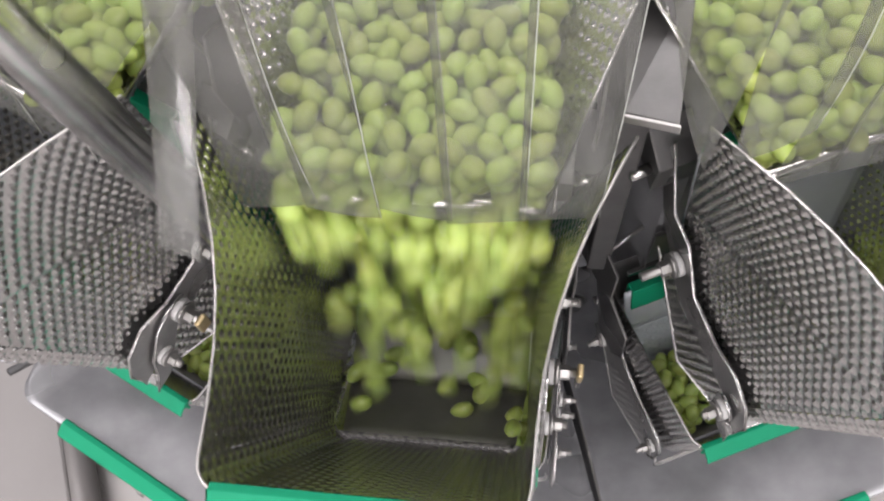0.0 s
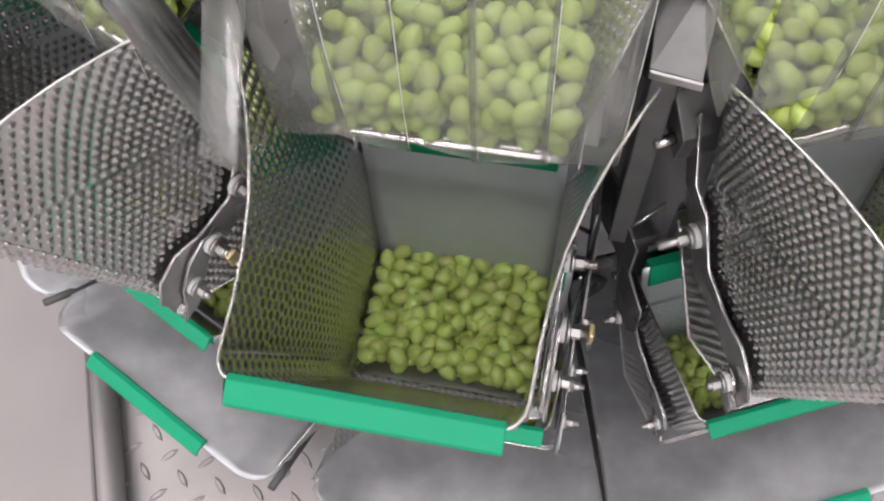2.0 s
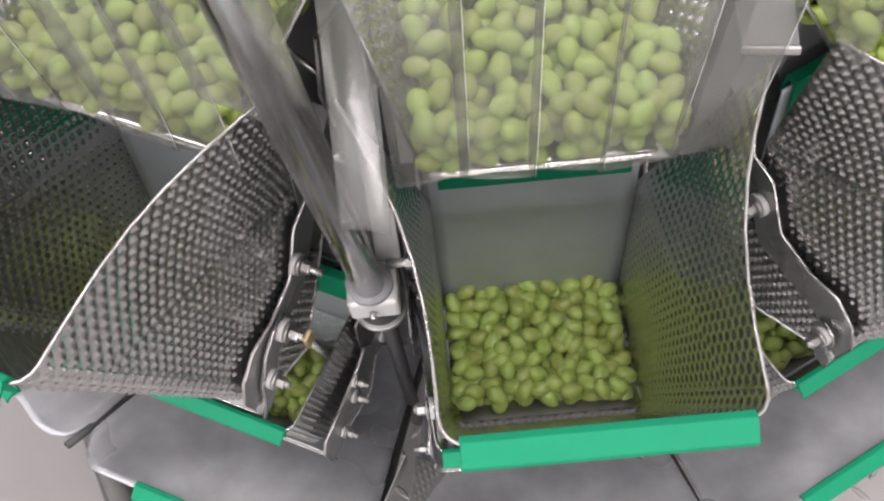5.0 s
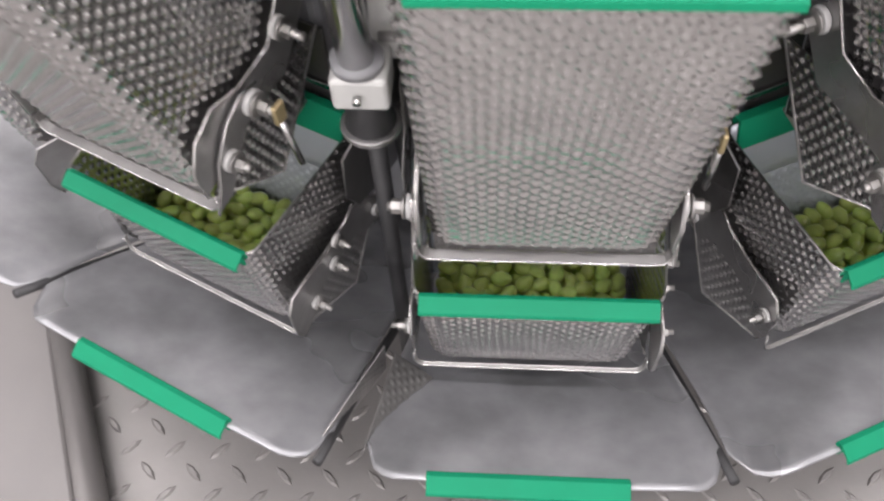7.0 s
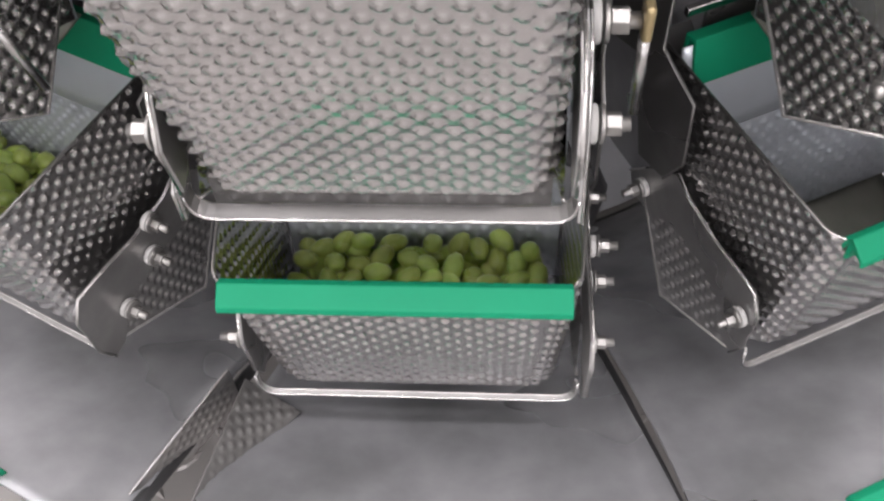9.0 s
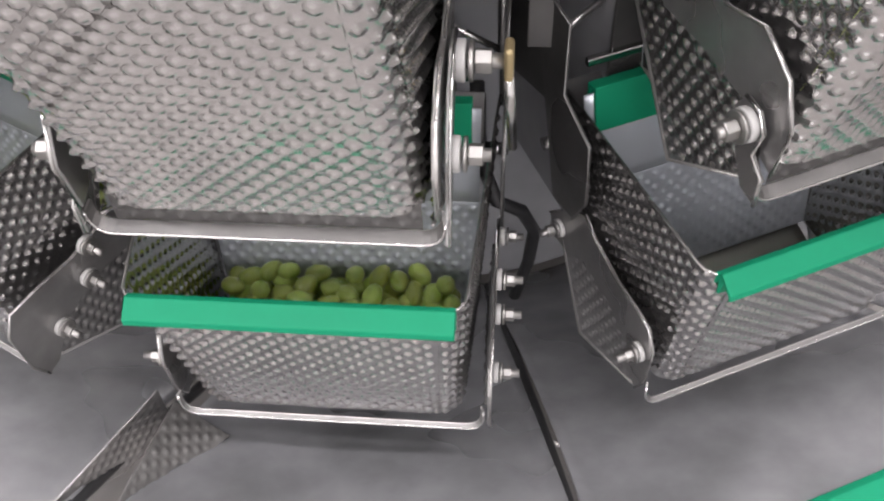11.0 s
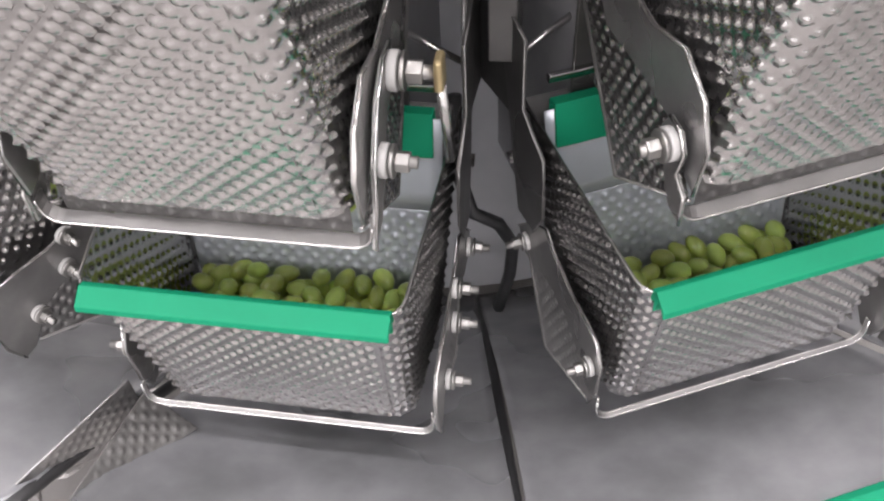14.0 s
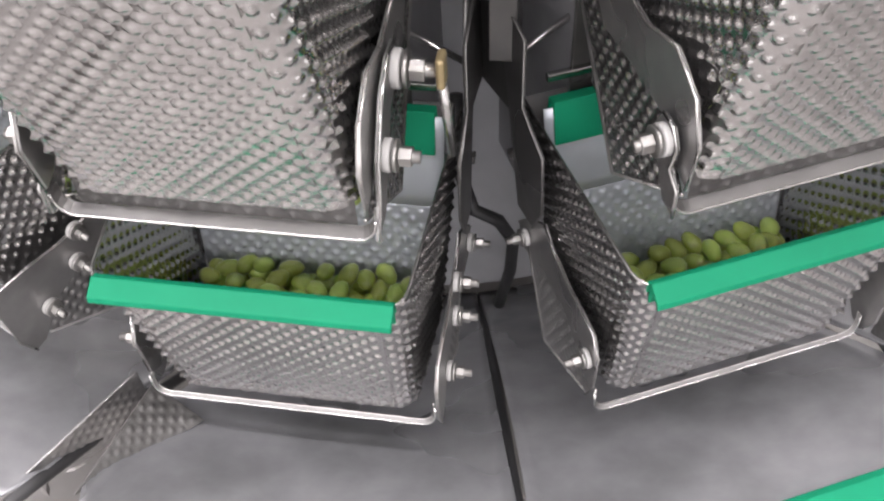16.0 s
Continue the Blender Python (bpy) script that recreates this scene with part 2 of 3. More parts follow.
def fold(s, w0, w1, top, bottom, radius, bm=None):
    """The rounded vertical corner between a front panel and its side panel, with the bumps carried round it."""
    bm = bm or bmesh.new()
    length = math.hypot(top[0] - bottom[0], top[1] - bottom[1])
    nu, nv = 16, int(length / 0.0013)
    grid = []
    for j in range(nv + 1):
        t = j / nv
        w, r, z = w0 + (w1 - w0) * t, top[0] + (bottom[0] - top[0]) * t, top[1] + (bottom[1] - top[1]) * t
        row = []
        for i in range(nu + 1):
            a = i / nu * math.pi / 2
            h = radius + DH * dimple(w0 - radius + a * radius, (t - 0.5) * length) * min(1.0, t * length / 0.002, (1 - t) * length / 0.002)
            row.append(bm.verts.new((s * (w - radius + h * math.sin(a)), -(r - radius + h * math.cos(a)), z)))
        grid.append(row)
    for r0, r1 in zip(grid, grid[1:]):
        for i in range(nu):
            q = (r0[i], r0[i + 1], r1[i + 1], r1[i])
            bm.faces.new(q if s < 0 else q[::-1])
    return bm


def fold_rim(s, w, top, radius):
    """Points along the top of a rounded corner."""
    return [Vector((s * (w - radius + radius * math.sin(a)), -(top[0] - radius + radius * math.cos(a)), top[1] + 0.001)) for a in (0, 0.4, 0.8, 1.2, 1.5708)]


def strip(w, r, z, sign=1, k=1.0):
    """A rubber channel clipped over a rim: a lip that slopes outward, a front skirt and an inner skirt."""
    prof = [(-0.006, 0.0015), (-0.0005, 0.004), (0.0135, -0.0035), (0.0145, -0.0085), (0.0125, -0.0092), (0.0105, -0.0055), (0.0035, -0.002), (0.0015, -0.015), (-0.001, -0.015), (-0.0015, -0.0005), (-0.0045, -0.012), (-0.0065, -0.012)]
    pts = [Vector((-w, -(r + sign * k * q), z + k * p)) for q, p in prof]
    return prism(pts, (2 * w, 0, 0))


def bolt(parent, x, y, z, side, long=0.018, label="bolt with nylon washers", k=1.0):
    """A pivot bolt across the machine's radius: washers, nut and threaded end."""
    b = part("bolt", tube((x, y, z), (x + side * long, y, z), 0.0030 * k, 12), M_NUT, parent, label)
    part("washer", tube((x, y, z), (x + side * 0.004 * k, y, z), 0.0080 * k, 20), M_NYLON, b, "white nylon washer", bevel=0.0008)
    part("washer", tube((x + side * 0.005 * k, y, z), (x + side * 0.0068 * k, y, z), 0.0078 * k, 20), M_NUT, b, bevel=0.0004)
    part("nut", tube((x + side * 0.0072 * k, y, z), (x + side * 0.0135 * k, y, z), 0.005 * k, 6), M_NUT, b, "hexagonal steel nut", smooth=False, bevel=0.0005)
    return b


# ---- head geometry (outward is -y, one head straight ahead of the camera) ----
HEADS, STEP = 14, 360 / 14
UW = 0.067            # half width of the feed hopper
UF_T, UF_B = (0.6960, -0.004), (0.623, -0.266)   # front wall: radius and height, top and bottom
UB_T, UB_B = (0.493, -0.106), (0.518, -0.29)    # back wall
LW = 0.083
LF_T, LF_B = (0.625, -0.333), (0.604, -0.462)
LB_T, LB_B = (0.492, -0.325), (0.525, -0.467)
LBW = 0.077
BEND = 0.013          # radius of the hoppers' rounded front corners


def V(x, rz):
    return Vector((x, -rz[0], rz[1]))


def side_plate(s, x, outline, t):
    return prism([(s * x, -r, z) for r, z in outline], (s * t, 0, 0))


def feed_hopper():
    h = thing("feed_hopper", (0, -0.58, -0.285), "dimpled stainless steel feed hopper with green rubber rim strips", "hopper", "upper ring of hoppers")
    wf = UW - BEND
    part("front_panel", sheet(V(-wf, UF_T), V(wf, UF_T), V(wf, UF_B), V(-wf, UF_B), height=-DH), M_STEEL, h, solid=0.0015)
    side_t, side_b = (UF_T[0] - BEND, UF_T[1]), (UF_B[0] - BEND, UF_B[1])
    knee_f, knee_b = (0.680 - BEND, -0.06), (0.50, -0.155)
    for s in (-1, 1):
        slant = V(0, UF_T) - V(0, UF_B)
        low = sheet(V(s * UW, knee_f), V(s * UW, knee_b), V(s * UW, UB_B), V(s * UW, side_b), grain=slant, height=-s * DH)
        top_b = Vector((s * 0.104, -0.528, 0.004))

        def bow(q, t, s=s):
            return Vector((-s * 0.011 * math.sin(math.pi * q) * (1 - t), 0, 0))

        sheet(V(s * UW, side_t), top_b, V(s * UW, knee_b), V(s * UW, knee_f), bm=low, grain=slant, curve=bow, height=-s * DH)
        bmesh.ops.remove_doubles(low, verts=low.verts, dist=0.0004)
        part("side_panel", low, M_STEEL, h)
        part("corner_fold", fold(s, UW, UW, UF_T, UF_B, BEND), M_STEEL, h, "rounded dimpled corner")
        edge = [*fold_rim(s, UW, UF_T, BEND), *[V(s * UW, side_t).lerp(top_b, q) + bow(q, 0) for q in (0.15, 0.3, 0.45, 0.6, 0.75, 0.9)], top_b]
        part("rim_edge", rod(edge, 0.0008), M_BRACKET, h, "bright folded rim edge")
    part("back_panel", sheet(V(-UW, UB_T), V(UW, UB_T), V(UW, UB_B), V(-UW, UB_B), plain=True), M_SHEET, h, "smooth grey back wall", solid=0.0015)
    part("rim_strip", strip(0.0595, UF_T[0], UF_T[1] + 0.003, k=0.66), M_GREEN, h, "green silicone edge strip", smooth=False, bevel=0.0006)
    part("back_strip", prism([(-0.061, -r, z) for r, z in ((UB_T[0] - 0.006, UB_T[1] + 0.004), (UB_T[0] + 0.003, UB_T[1] + 0.006), (UB_T[0] + 0.0095, UB_T[1] - 0.032), (UB_T[0] + 0.007, UB_T[1] - 0.032), (UB_T[0] + 0.001, UB_T[1] + 0.002), (UB_T[0] - 0.003, UB_T[1] + 0.002), (UB_T[0] - 0.004, UB_T[1] - 0.012), (UB_T[0] - 0.006, UB_T[1] - 0.012))], (0.122, 0, 0)), M_GREEN, h, "green silicone edge strip", smooth=False, bevel=0.0006)
    gates(h, UW - 0.001, UF_B, UB_B, 0.0757, -0.2805, 0.626, 0.0060, 0.012)
    for s in (-1, 1):
        x = 0.0722
        lip = [(0.478, -0.112), (0.500, -0.167), (0.522, -0.172), (0.545, -0.207), (0.577, -0.212), (0.602, -0.206), (0.622, -0.217), (0.631, -0.236), (0.628, -0.262)]
        arm = side_plate(s, x, lip + [(0.618, -0.259), (0.600, -0.243), (0.566, -0.240), (0.536, -0.240), (0.515, -0.216), (0.492, -0.190), (0.470, -0.140)], 0.0016)
        part("hanger_plate", arm, M_HANGER, h, "dark folded steel gate arm", smooth=False, bevel=0.0006)
        part("plate_lip", rod([(s * (x + 0.0018), -r, z) for r, z in lip], 0.0009), M_BRACKET, h, "thin bright folded edge")
        if s > 0:
            reach = [(0.628, -0.2785), (0.6195, -0.262), (0.6145, -0.243), (0.598, -0.222), (0.581, -0.214), (0.566, -0.216)]
            rest = [(0.565, -0.232), (0.585, -0.240), (0.598, -0.258), (0.612, -0.276)]
        else:
            reach = [(0.628, -0.2785), (0.627, -0.263), (0.6185, -0.257), (0.6215, -0.244), (0.616, -0.236), (0.606, -0.235)]
            rest = [(0.601, -0.244), (0.604, -0.256), (0.610, -0.266), (0.617, -0.277)]
        part("frame_arm", side_plate(s, 0.0757, reach + rest, 0.0018), M_HANGER, h, "dark upright arm of the gate frame", smooth=False, bevel=0.0005)
        part("arm_edge", rod([(s * 0.0776, -r, z) for r, z in reach], 0.0008), M_BRIGHT, h, "thin bright arm edge")
        part("rear_ear", sheet((s * 0.0705, -0.494, -0.235), (s * 0.0705, -0.585, -0.225), (s * 0.0705, -0.622, -0.272), (s * 0.0705, -0.558, -0.318), height=-s * DH), M_STEEL, h, "dimpled ear of the rear flap")
        part("ear_edge", rod([(s * 0.0705, -0.494, -0.235), (s * 0.0705, -0.558, -0.318), (s * 0.0705, -0.622, -0.272)], 0.0010), M_BRACKET, h)
        if s > 0:
            bolt(h, 0.0775, -0.605, -0.2475, 1, 0.016, k=0.95)
            bolt(h, 0.0775, -0.575, -0.2247, 1, 0.022, k=1.1)
            bolt(h, 0.0740, -0.535, -0.199, 1, 0.022)
            fit = part("wing_fitting", box(0.097, 0.101, -0.580, -0.570, -0.232, -0.216), M_BRASS, h, "dull brass wing fitting", smooth=False, bevel=0.0015)
            part("thin_rod", tube((0.099, -0.575, -0.231), (0.101, -0.569, -0.278), 0.0024, 12), M_BRIGHT, fit)
        else:
            bolt(h, -0.0775, -0.612, -0.245, -1, 0.015, k=0.95)
            bolt(h, -0.0740, -0.521, -0.200, -1, 0.028, k=1.1)
    return h


def gates(h, w, front_b, back_b, bw, lip_z, lip_r, flange, rise):
    """The two bottom flaps with their U-shaped front frame."""
    mid = (front_b[0] * 0.5 + back_b[0] * 0.5, back_b[1] - 0.012)
    part("front_gate", sheet(V(-w + 0.006, (front_b[0] - 0.003, front_b[1] + 0.001)), V(w - 0.006, (front_b[0] - 0.003, front_b[1] + 0.001)), V(w, mid), V(-w, mid), plain=True), M_GATE, h, solid=0.0015)
    part("back_gate", sheet(V(-w, mid), V(w, mid), V(w, (back_b[0] - 0.004, back_b[1] - 0.001)), V(-w, (back_b[0] - 0.004, back_b[1] - 0.001)), plain=True), M_GATE, h, solid=0.0015)
    rr = 0.009
    pts = [(-bw, lip_z + rise)]
    pts += [(-bw + rr - rr * math.cos(a), lip_z + rr - rr * math.sin(a)) for a in (0, 0.4, 0.8, 1.2, 1.57)]
    pts += [(-x, z) for x, z in pts[::-1]]
    n = len(pts)
    bm = bmesh.new()
    a = [bm.verts.new((x, -(lip_r - 0.10 * (z - lip_z)), z)) for x, z in pts]
    b = [bm.verts.new((x * 0.985, -(lip_r - flange - 0.1 * (z - lip_z)), z + 0.002)) for x, z in pts]
    for i in range(n - 1):
        bm.faces.new((a[i], a[i + 1], b[i + 1], b[i]))
    part("gate_frame", bm, M_FRAME, h, "U-shaped folded steel gate frame", smooth=False, solid=0.0012)
    if rise < 0.015:
        inner = (lip_r - flange - 0.0005, lip_z + 0.0025)
        under = (front_b[0] - 0.004, front_b[1] + 0.004)
        # black M_FORK here paints the shadow on the flap's lower edge
        part("gate_skirt", sheet(V(-w, under), V(w, under), V(w, inner), V(-w, inner), height=-DH), M_FORK, h, "dimpled lower edge of the flap, its shade put in as dark steel")
    part("frame_edge", rod([(x, -(lip_r - 0.1 * (z - lip_z)), z) for x, z in pts], 0.0007), M_BRIGHT, h)
    part("frame_edge", rod([(x * 0.985, -(lip_r - flange - 0.1 * (z - lip_z)), z + 0.002) for x, z in pts], 0.0006), M_BRACKET, h)


def weigh_hopper():
    h = thing("weigh_hopper", (0, -0.57, -0.46), "dimpled stainless steel weigh hopper holding green soybeans", "hopper", "lower ring of hoppers")
    part("front_panel", sheet(V(-LW + BEND, LF_T), V(LW - BEND, LF_T), V(LBW - BEND, LF_B), V(-LBW + BEND, LF_B), height=-DH), M_STEEL, h, solid=0.0015)
    for s in (-1, 1):
        top_b = Vector((s * 0.093, -0.488, -0.318))
        side_t = V(s * LW, (LF_T[0] - BEND, LF_T[1]))
        part("side_panel", sheet(side_t, top_b, V(s * (LBW + 0.003), LB_B), V(s * LBW, (LF_B[0] - BEND, LF_B[1])), grain=V(0, LF_T) - V(0, LF_B), height=-s * DH), M_STEEL, h)
        part("corner_fold", fold(s, LW, LBW, LF_T, LF_B, BEND), M_STEEL, h, "rounded dimpled corner")
        part("rim_edge", rod([*fold_rim(s, LW, LF_T, BEND), top_b], 0.0008), M_BRACKET, h, "bright folded rim edge")
        x, tip = (0.0925, 0.0) if s > 0 else (0.0890, 0.011)
        lip = [(0.478, -0.432), (0.499, -0.407), (0.521, -0.390), (0.534, -0.397), (0.563, -0.402), (0.586, -0.401), (0.610 - tip, -0.402), (0.618 - tip, -0.416), (0.617 - tip, -0.448), (0.610 - tip, -0.464)]
        arm = side_plate(s, x, lip + [(0.601 - tip, -0.462), (0.583, -0.440), (0.555, -0.430), (0.525, -0.430), (0.507, -0.444), (0.485, -0.447)], 0.0016)
        part("hanger_plate", arm, M_HANGER, h, "dark folded steel hanger plate", smooth=False, bevel=0.0006)
        part("plate_lip", rod([(s * (x + 0.0018), -r, z) for r, z in lip], 0.0007), M_BRACKET, h)
        part("rear_ear", sheet((s * 0.0905, -0.496, -0.436), (s * 0.0905, -0.580, -0.420), (s * 0.0905, -0.596, -0.463), (s * 0.0905, -0.533, -0.497), height=-s * DH), M_HANGER, h, "dark dimpled ear of the rear flap")
        part("ear_edge", rod([(s * 0.0905, -0.496, -0.436), (s * 0.0905, -0.533, -0.497), (s * 0.0905, -0.596, -0.463)], 0.0009), M_FRAME, h)
        fork = [(0.455, -0.268), (0.494, -0.272), (0.494, -0.318), (0.526, -0.329), (0.529, -0.371), (0.516, -0.396)]
        part("mount_fork", side_plate(s, 0.0950, fork + [(0.490, -0.402), (0.478, -0.360), (0.462, -0.310)], 0.0016), M_FORK, h, "black mounting fork plate", smooth=False, bevel=0.0006)
        part("fork_edge", rod([(s * 0.0968, -r, z) for r, z in fork], 0.0006), M_FRAME, h)
        for r, z in ((0.597, -0.426), (0.4956, -0.428)) if s < 0 else ((0.5885, -0.439), (0.4956, -0.428), (0.559, -0.423), (0.551, -0.400)):
            bolt(h, s * (x + 0.002), -r, z, s, 0.015, k=0.78)
    mid = (0.506, -0.385)
    part("back_panel", sheet(V(-LW, LB_T), V(LW, LB_T), V(LW - 0.001, mid), V(-LW + 0.001, mid), plain=True), M_SHEET, h, "smooth grey back wall", solid=0.0015)
    part("back_foot", sheet(V(-LW + 0.001, mid), V(LW - 0.001, mid), V(LBW + 0.003, LB_B), V(-LBW - 0.003, LB_B), height=-DH), M_SHEET, h, "dimpled lower back wall", solid=0.0015)
    part("rim_strip", strip(0.0785, LF_T[0], LF_T[1] + 0.001, k=0.7), M_GREEN, h, "green silicone edge strip", smooth=False, bevel=0.0006)
    part("back_strip", prism([(-0.078, -r, z) for r, z in ((LB_T[0] - 0.006, LB_T[1] + 0.004), (LB_T[0] + 0.003, LB_T[1] + 0.006), (LB_T[0] + 0.009, LB_T[1] - 0.022), (LB_T[0] + 0.0065, LB_T[1] - 0.022), (LB_T[0] + 0.001, LB_T[1] + 0.002), (LB_T[0] - 0.003, LB_T[1] + 0.002), (LB_T[0] - 0.004, LB_T[1] - 0.012), (LB_T[0] - 0.006, LB_T[1] - 0.012))], (0.156, 0, 0)), M_GREEN, h, "green silicone edge strip", smooth=False, bevel=0.0006)
    part("clamp_bar", box(-0.078, 0.078, -0.484, -0.480, -0.313, -0.308), M_BRIGHT, h, "bright clamp bar behind the rubber strip", smooth=False, bevel=0.0006)
    part("back_bracket", box(-0.062, 0.062, -0.480, -0.477, -0.330, -0.255), M_FORK, h, "black bracket plate", smooth=False, bevel=0.0008)
    gates(h, LBW - 0.001, LF_B, LB_B, 0.0899, -0.4676, 0.6106, 0.0022, 0.018)
    return h


def chute(left=0.150):
    h = thing("collecting_chute", (0, -0.62, -0.52), "matt grey sheet metal collecting chute with green edge strip", "chute", "ring of collecting chutes")

    def dish(s, t):
        q = max(0.0, (abs(2 * s - 1) - 0.78) / 0.22)
        return Vector((0, 0.034 * (1 - math.sqrt(1 - min(q, 1) ** 2)) * (1 - t) ** 3, -0.010 * math.sin(math.pi * s) + 0.012 * math.sin(math.pi * t) - 0.02 * (1 - t) ** 6 * q))

    w0, w1 = 0.150, 0.0745
    part("sheet", sheet((-left, -0.700, -0.472), (w0, -0.700, -0.472), (w1, -0.33, -0.70), (-w1, -0.33, -0.70), curve=dish, plain=True), M_CHUTE, h, solid=0.002)
    # added black rod that draws the shaded gap between neighbouring chutes
    part("seam_gasket", rod([(w0 + 0.004 + (w1 - w0) * t, -(0.690 - 0.36 * t), -0.482 - 0.222 * t + 0.012 * math.sin(math.pi * t)) for t in (0.0, 0.08, 0.2, 0.35, 0.5, 0.65, 0.8, 1.0)], 0.0042), M_RUBBER, h, "black rod put in for the shaded gap between two chutes")
    part("edge_strip", strip(0.076, 0.6985, -0.4765, k=0.85), M_GREEN, h, "green silicone edge strip", smooth=False, bevel=0.0006)
    return h


TR_L, TR_R0 = 0.065, 0.540      # feeder trough: half width of its floor, radius of its lip


def trough():
    h = thing("feeder_trough", (0, -0.36, 0.0), "dimpled steel vibrating feeder trough full of green soybeans", "feeder trough", "ring of feeder troughs")
    z0, z1 = -0.058, -0.032
    part("pan", sheet((-TR_L, -TR_R0, z0), (TR_L, -TR_R0, z0), (TR_L * 0.72, -0.26, z1), (-TR_L * 0.72, -0.26, z1), plain=True), M_STEEL, h, solid=0.002)
    for s in (-1, 1):
        part("side_wall", sheet((s * TR_L, -TR_R0, z0), (s * TR_L * 0.72, -0.26, z1), (s * 0.08, -0.26, z1 + 0.065), (s * 0.105, -TR_R0 + 0.085, z0 + 0.08)), M_STEEL, h)
        part("rim_edge", rod([(s * TR_L, -TR_R0, z0), (s * 0.105, -TR_R0 + 0.085, z0 + 0.08), (s * 0.08, -0.26, z1 + 0.065)], 0.0012), M_BRIGHT, h)
    return h


def curtain(seed):
    rng = random.Random(seed)
    h = thing("strip_curtain", (0, -0.545, 0.12), "clear plastic strip curtain hanging before the trough", "strip curtain", "plastic curtains")
    xs = (-0.117, -0.080, -0.048, -0.014, 0.020, 0.054, 0.088)
    for i, x in enumerate(xs):
        if seed == 7 and i in (0, 6):
            continue
        x1 = x + 0.037
        ph, by = rng.uniform(0, 6), 0.002 * (i % 2)
        zb = (0.03 if i in (0, 6) else -0.030) + rng.uniform(-0.003, 0.004)

        def wave(s, t, ph=ph, by=by):
            return Vector((0, 0.003 * math.sin(ph + 9 * t + 2 * s) + by, 0))

        part("film_strip", sheet((x, -0.54, 0.34), (x1, -0.54, 0.34), (x1, -0.557, zb + rng.uniform(-0.003, 0.003)), (x, -0.557, zb), curve=wave, plain=True), M_FILM, h, solid=0.0008)
        part("film_edge", rod([Vector((x1, -0.54 - 0.017 * t, 0.34 + (zb - 0.34) * t)) + wave(1, t) + Vector((0, -0.0008, 0)) for t in [n / 24 for n in range(25)]], 0.00022, 5), M_EDGE, h, "milky cut edge")
    if seed == 7:
        part("film_strip", sheet((-0.0995, -0.40, 0.183), (-0.079, -0.40, 0.165), (-0.0807, -0.602, 0.003), (-0.1042, -0.592, -0.006), curve=lambda s, t: Vector((0, 0, 0.003 * math.sin(3 * s))), plain=True), M_FILM, h, solid=0.0008)
    if seed in (6, 8):
        for s in (-1, 1):
            part("film_strip", sheet((s * 0.124, -0.556, 0.34), (s * 0.098, -0.44, 0.34), (s * 0.098, -0.44, 0.035), (s * 0.124, -0.556, 0.03), curve=lambda q, t: Vector((0.004 * math.sin(5 * q + 4 * t), 0, 0)), plain=True), M_FILM, h, solid=0.0008)
    part("hanging_rail", box(-0.115, 0.095, -0.60, -0.53, 0.34, 0.352), M_BRACKET, h, smooth=False, bevel=0.001)
    return h


def drive_unit():
    h = thing("drive_unit", (0, -0.43, -0.5), "dark drive housing behind the hoppers with actuator arms", "drive unit", "ring of drive units")
    part("housing", box(-0.055, 0.055, -0.475, -0.30, -0.5, -0.06), M_DARK, h, smooth=False, bevel=0.006)
    for z in (-0.13, -0.36):
        for s in (-1, 1):
            part("actuator_arm", prism([(s * 0.05, -0.46, z + 0.02), (s * 0.05, -0.46, z - 0.015), (s * 0.05, -0.482, z - 0.03), (s * 0.05, -0.485, z + 0.0)], (s * 0.034, 0, 0)), M_FORK, h, "black linkage arm", smooth=False, bevel=0.001)
            part("mount_fork", prism([(s * 0.092, -r, q) for r, q in ((0.40, z + 0.09), (0.468, z + 0.10), (0.478, z + 0.06), (0.472, z + 0.02), (0.40, z + 0.0))], (s * 0.003, 0, 0)), M_FORK, h, "black fork plate", smooth=False, bevel=0.0006)
            part("fork_edge", rod([(s * 0.0935, -0.468, z + 0.10), (s * 0.0935, -0.478, z + 0.06), (s * 0.0935, -0.472, z + 0.02)], 0.0007), M_FRAME, h)
            part("tie_bar", rod([(s * 0.05, -0.455, z + 0.07), (s * 0.095, -0.462, z + 0.05)], 0.002), M_BRACKET, h)
            part("cross_pin", tube((s * 0.084, -0.476, z - 0.01), (s * 0.098, -0.476, z - 0.01), 0.004, 12), M_BRIGHT, h)
    return h


# ---- structure ----


def structure(name, bm, mat, label, smooth=False):
    ob = part(name, bm, mat, None, label, smooth)
    return tagged(ob, kind="structure")


FLOOR_Z = -0.72
structure("floor", box(-4, 4, -9, 3, FLOOR_Z - 0.05, FLOOR_Z), M_FLOOR, "aluminium checker plate platform floor")
# unseen hall shell, added to bounce light and give the steel reflections
structure("ceiling", box(-4, 4, -9, 3, 2.3, 2.4), M_CEIL, "unseen pale panel overhead, added to bounce light")
for nm, b in (("wall_south", (-4.1, 4.1, -9.1, -9, FLOOR_Z, 2.4)), ("wall_north", (-4.1, 4.1, 3, 3.1, FLOOR_Z, 2.4)), ("wall_west", (-4.1, -4, -9, 3, FLOOR_Z, 2.4)), ("wall_east", (4, 4.1, -9, 3, FLOOR_Z, 2.4))):
    structure(nm, box(*b), M_WALL, "unseen pale wall, added to bounce light")


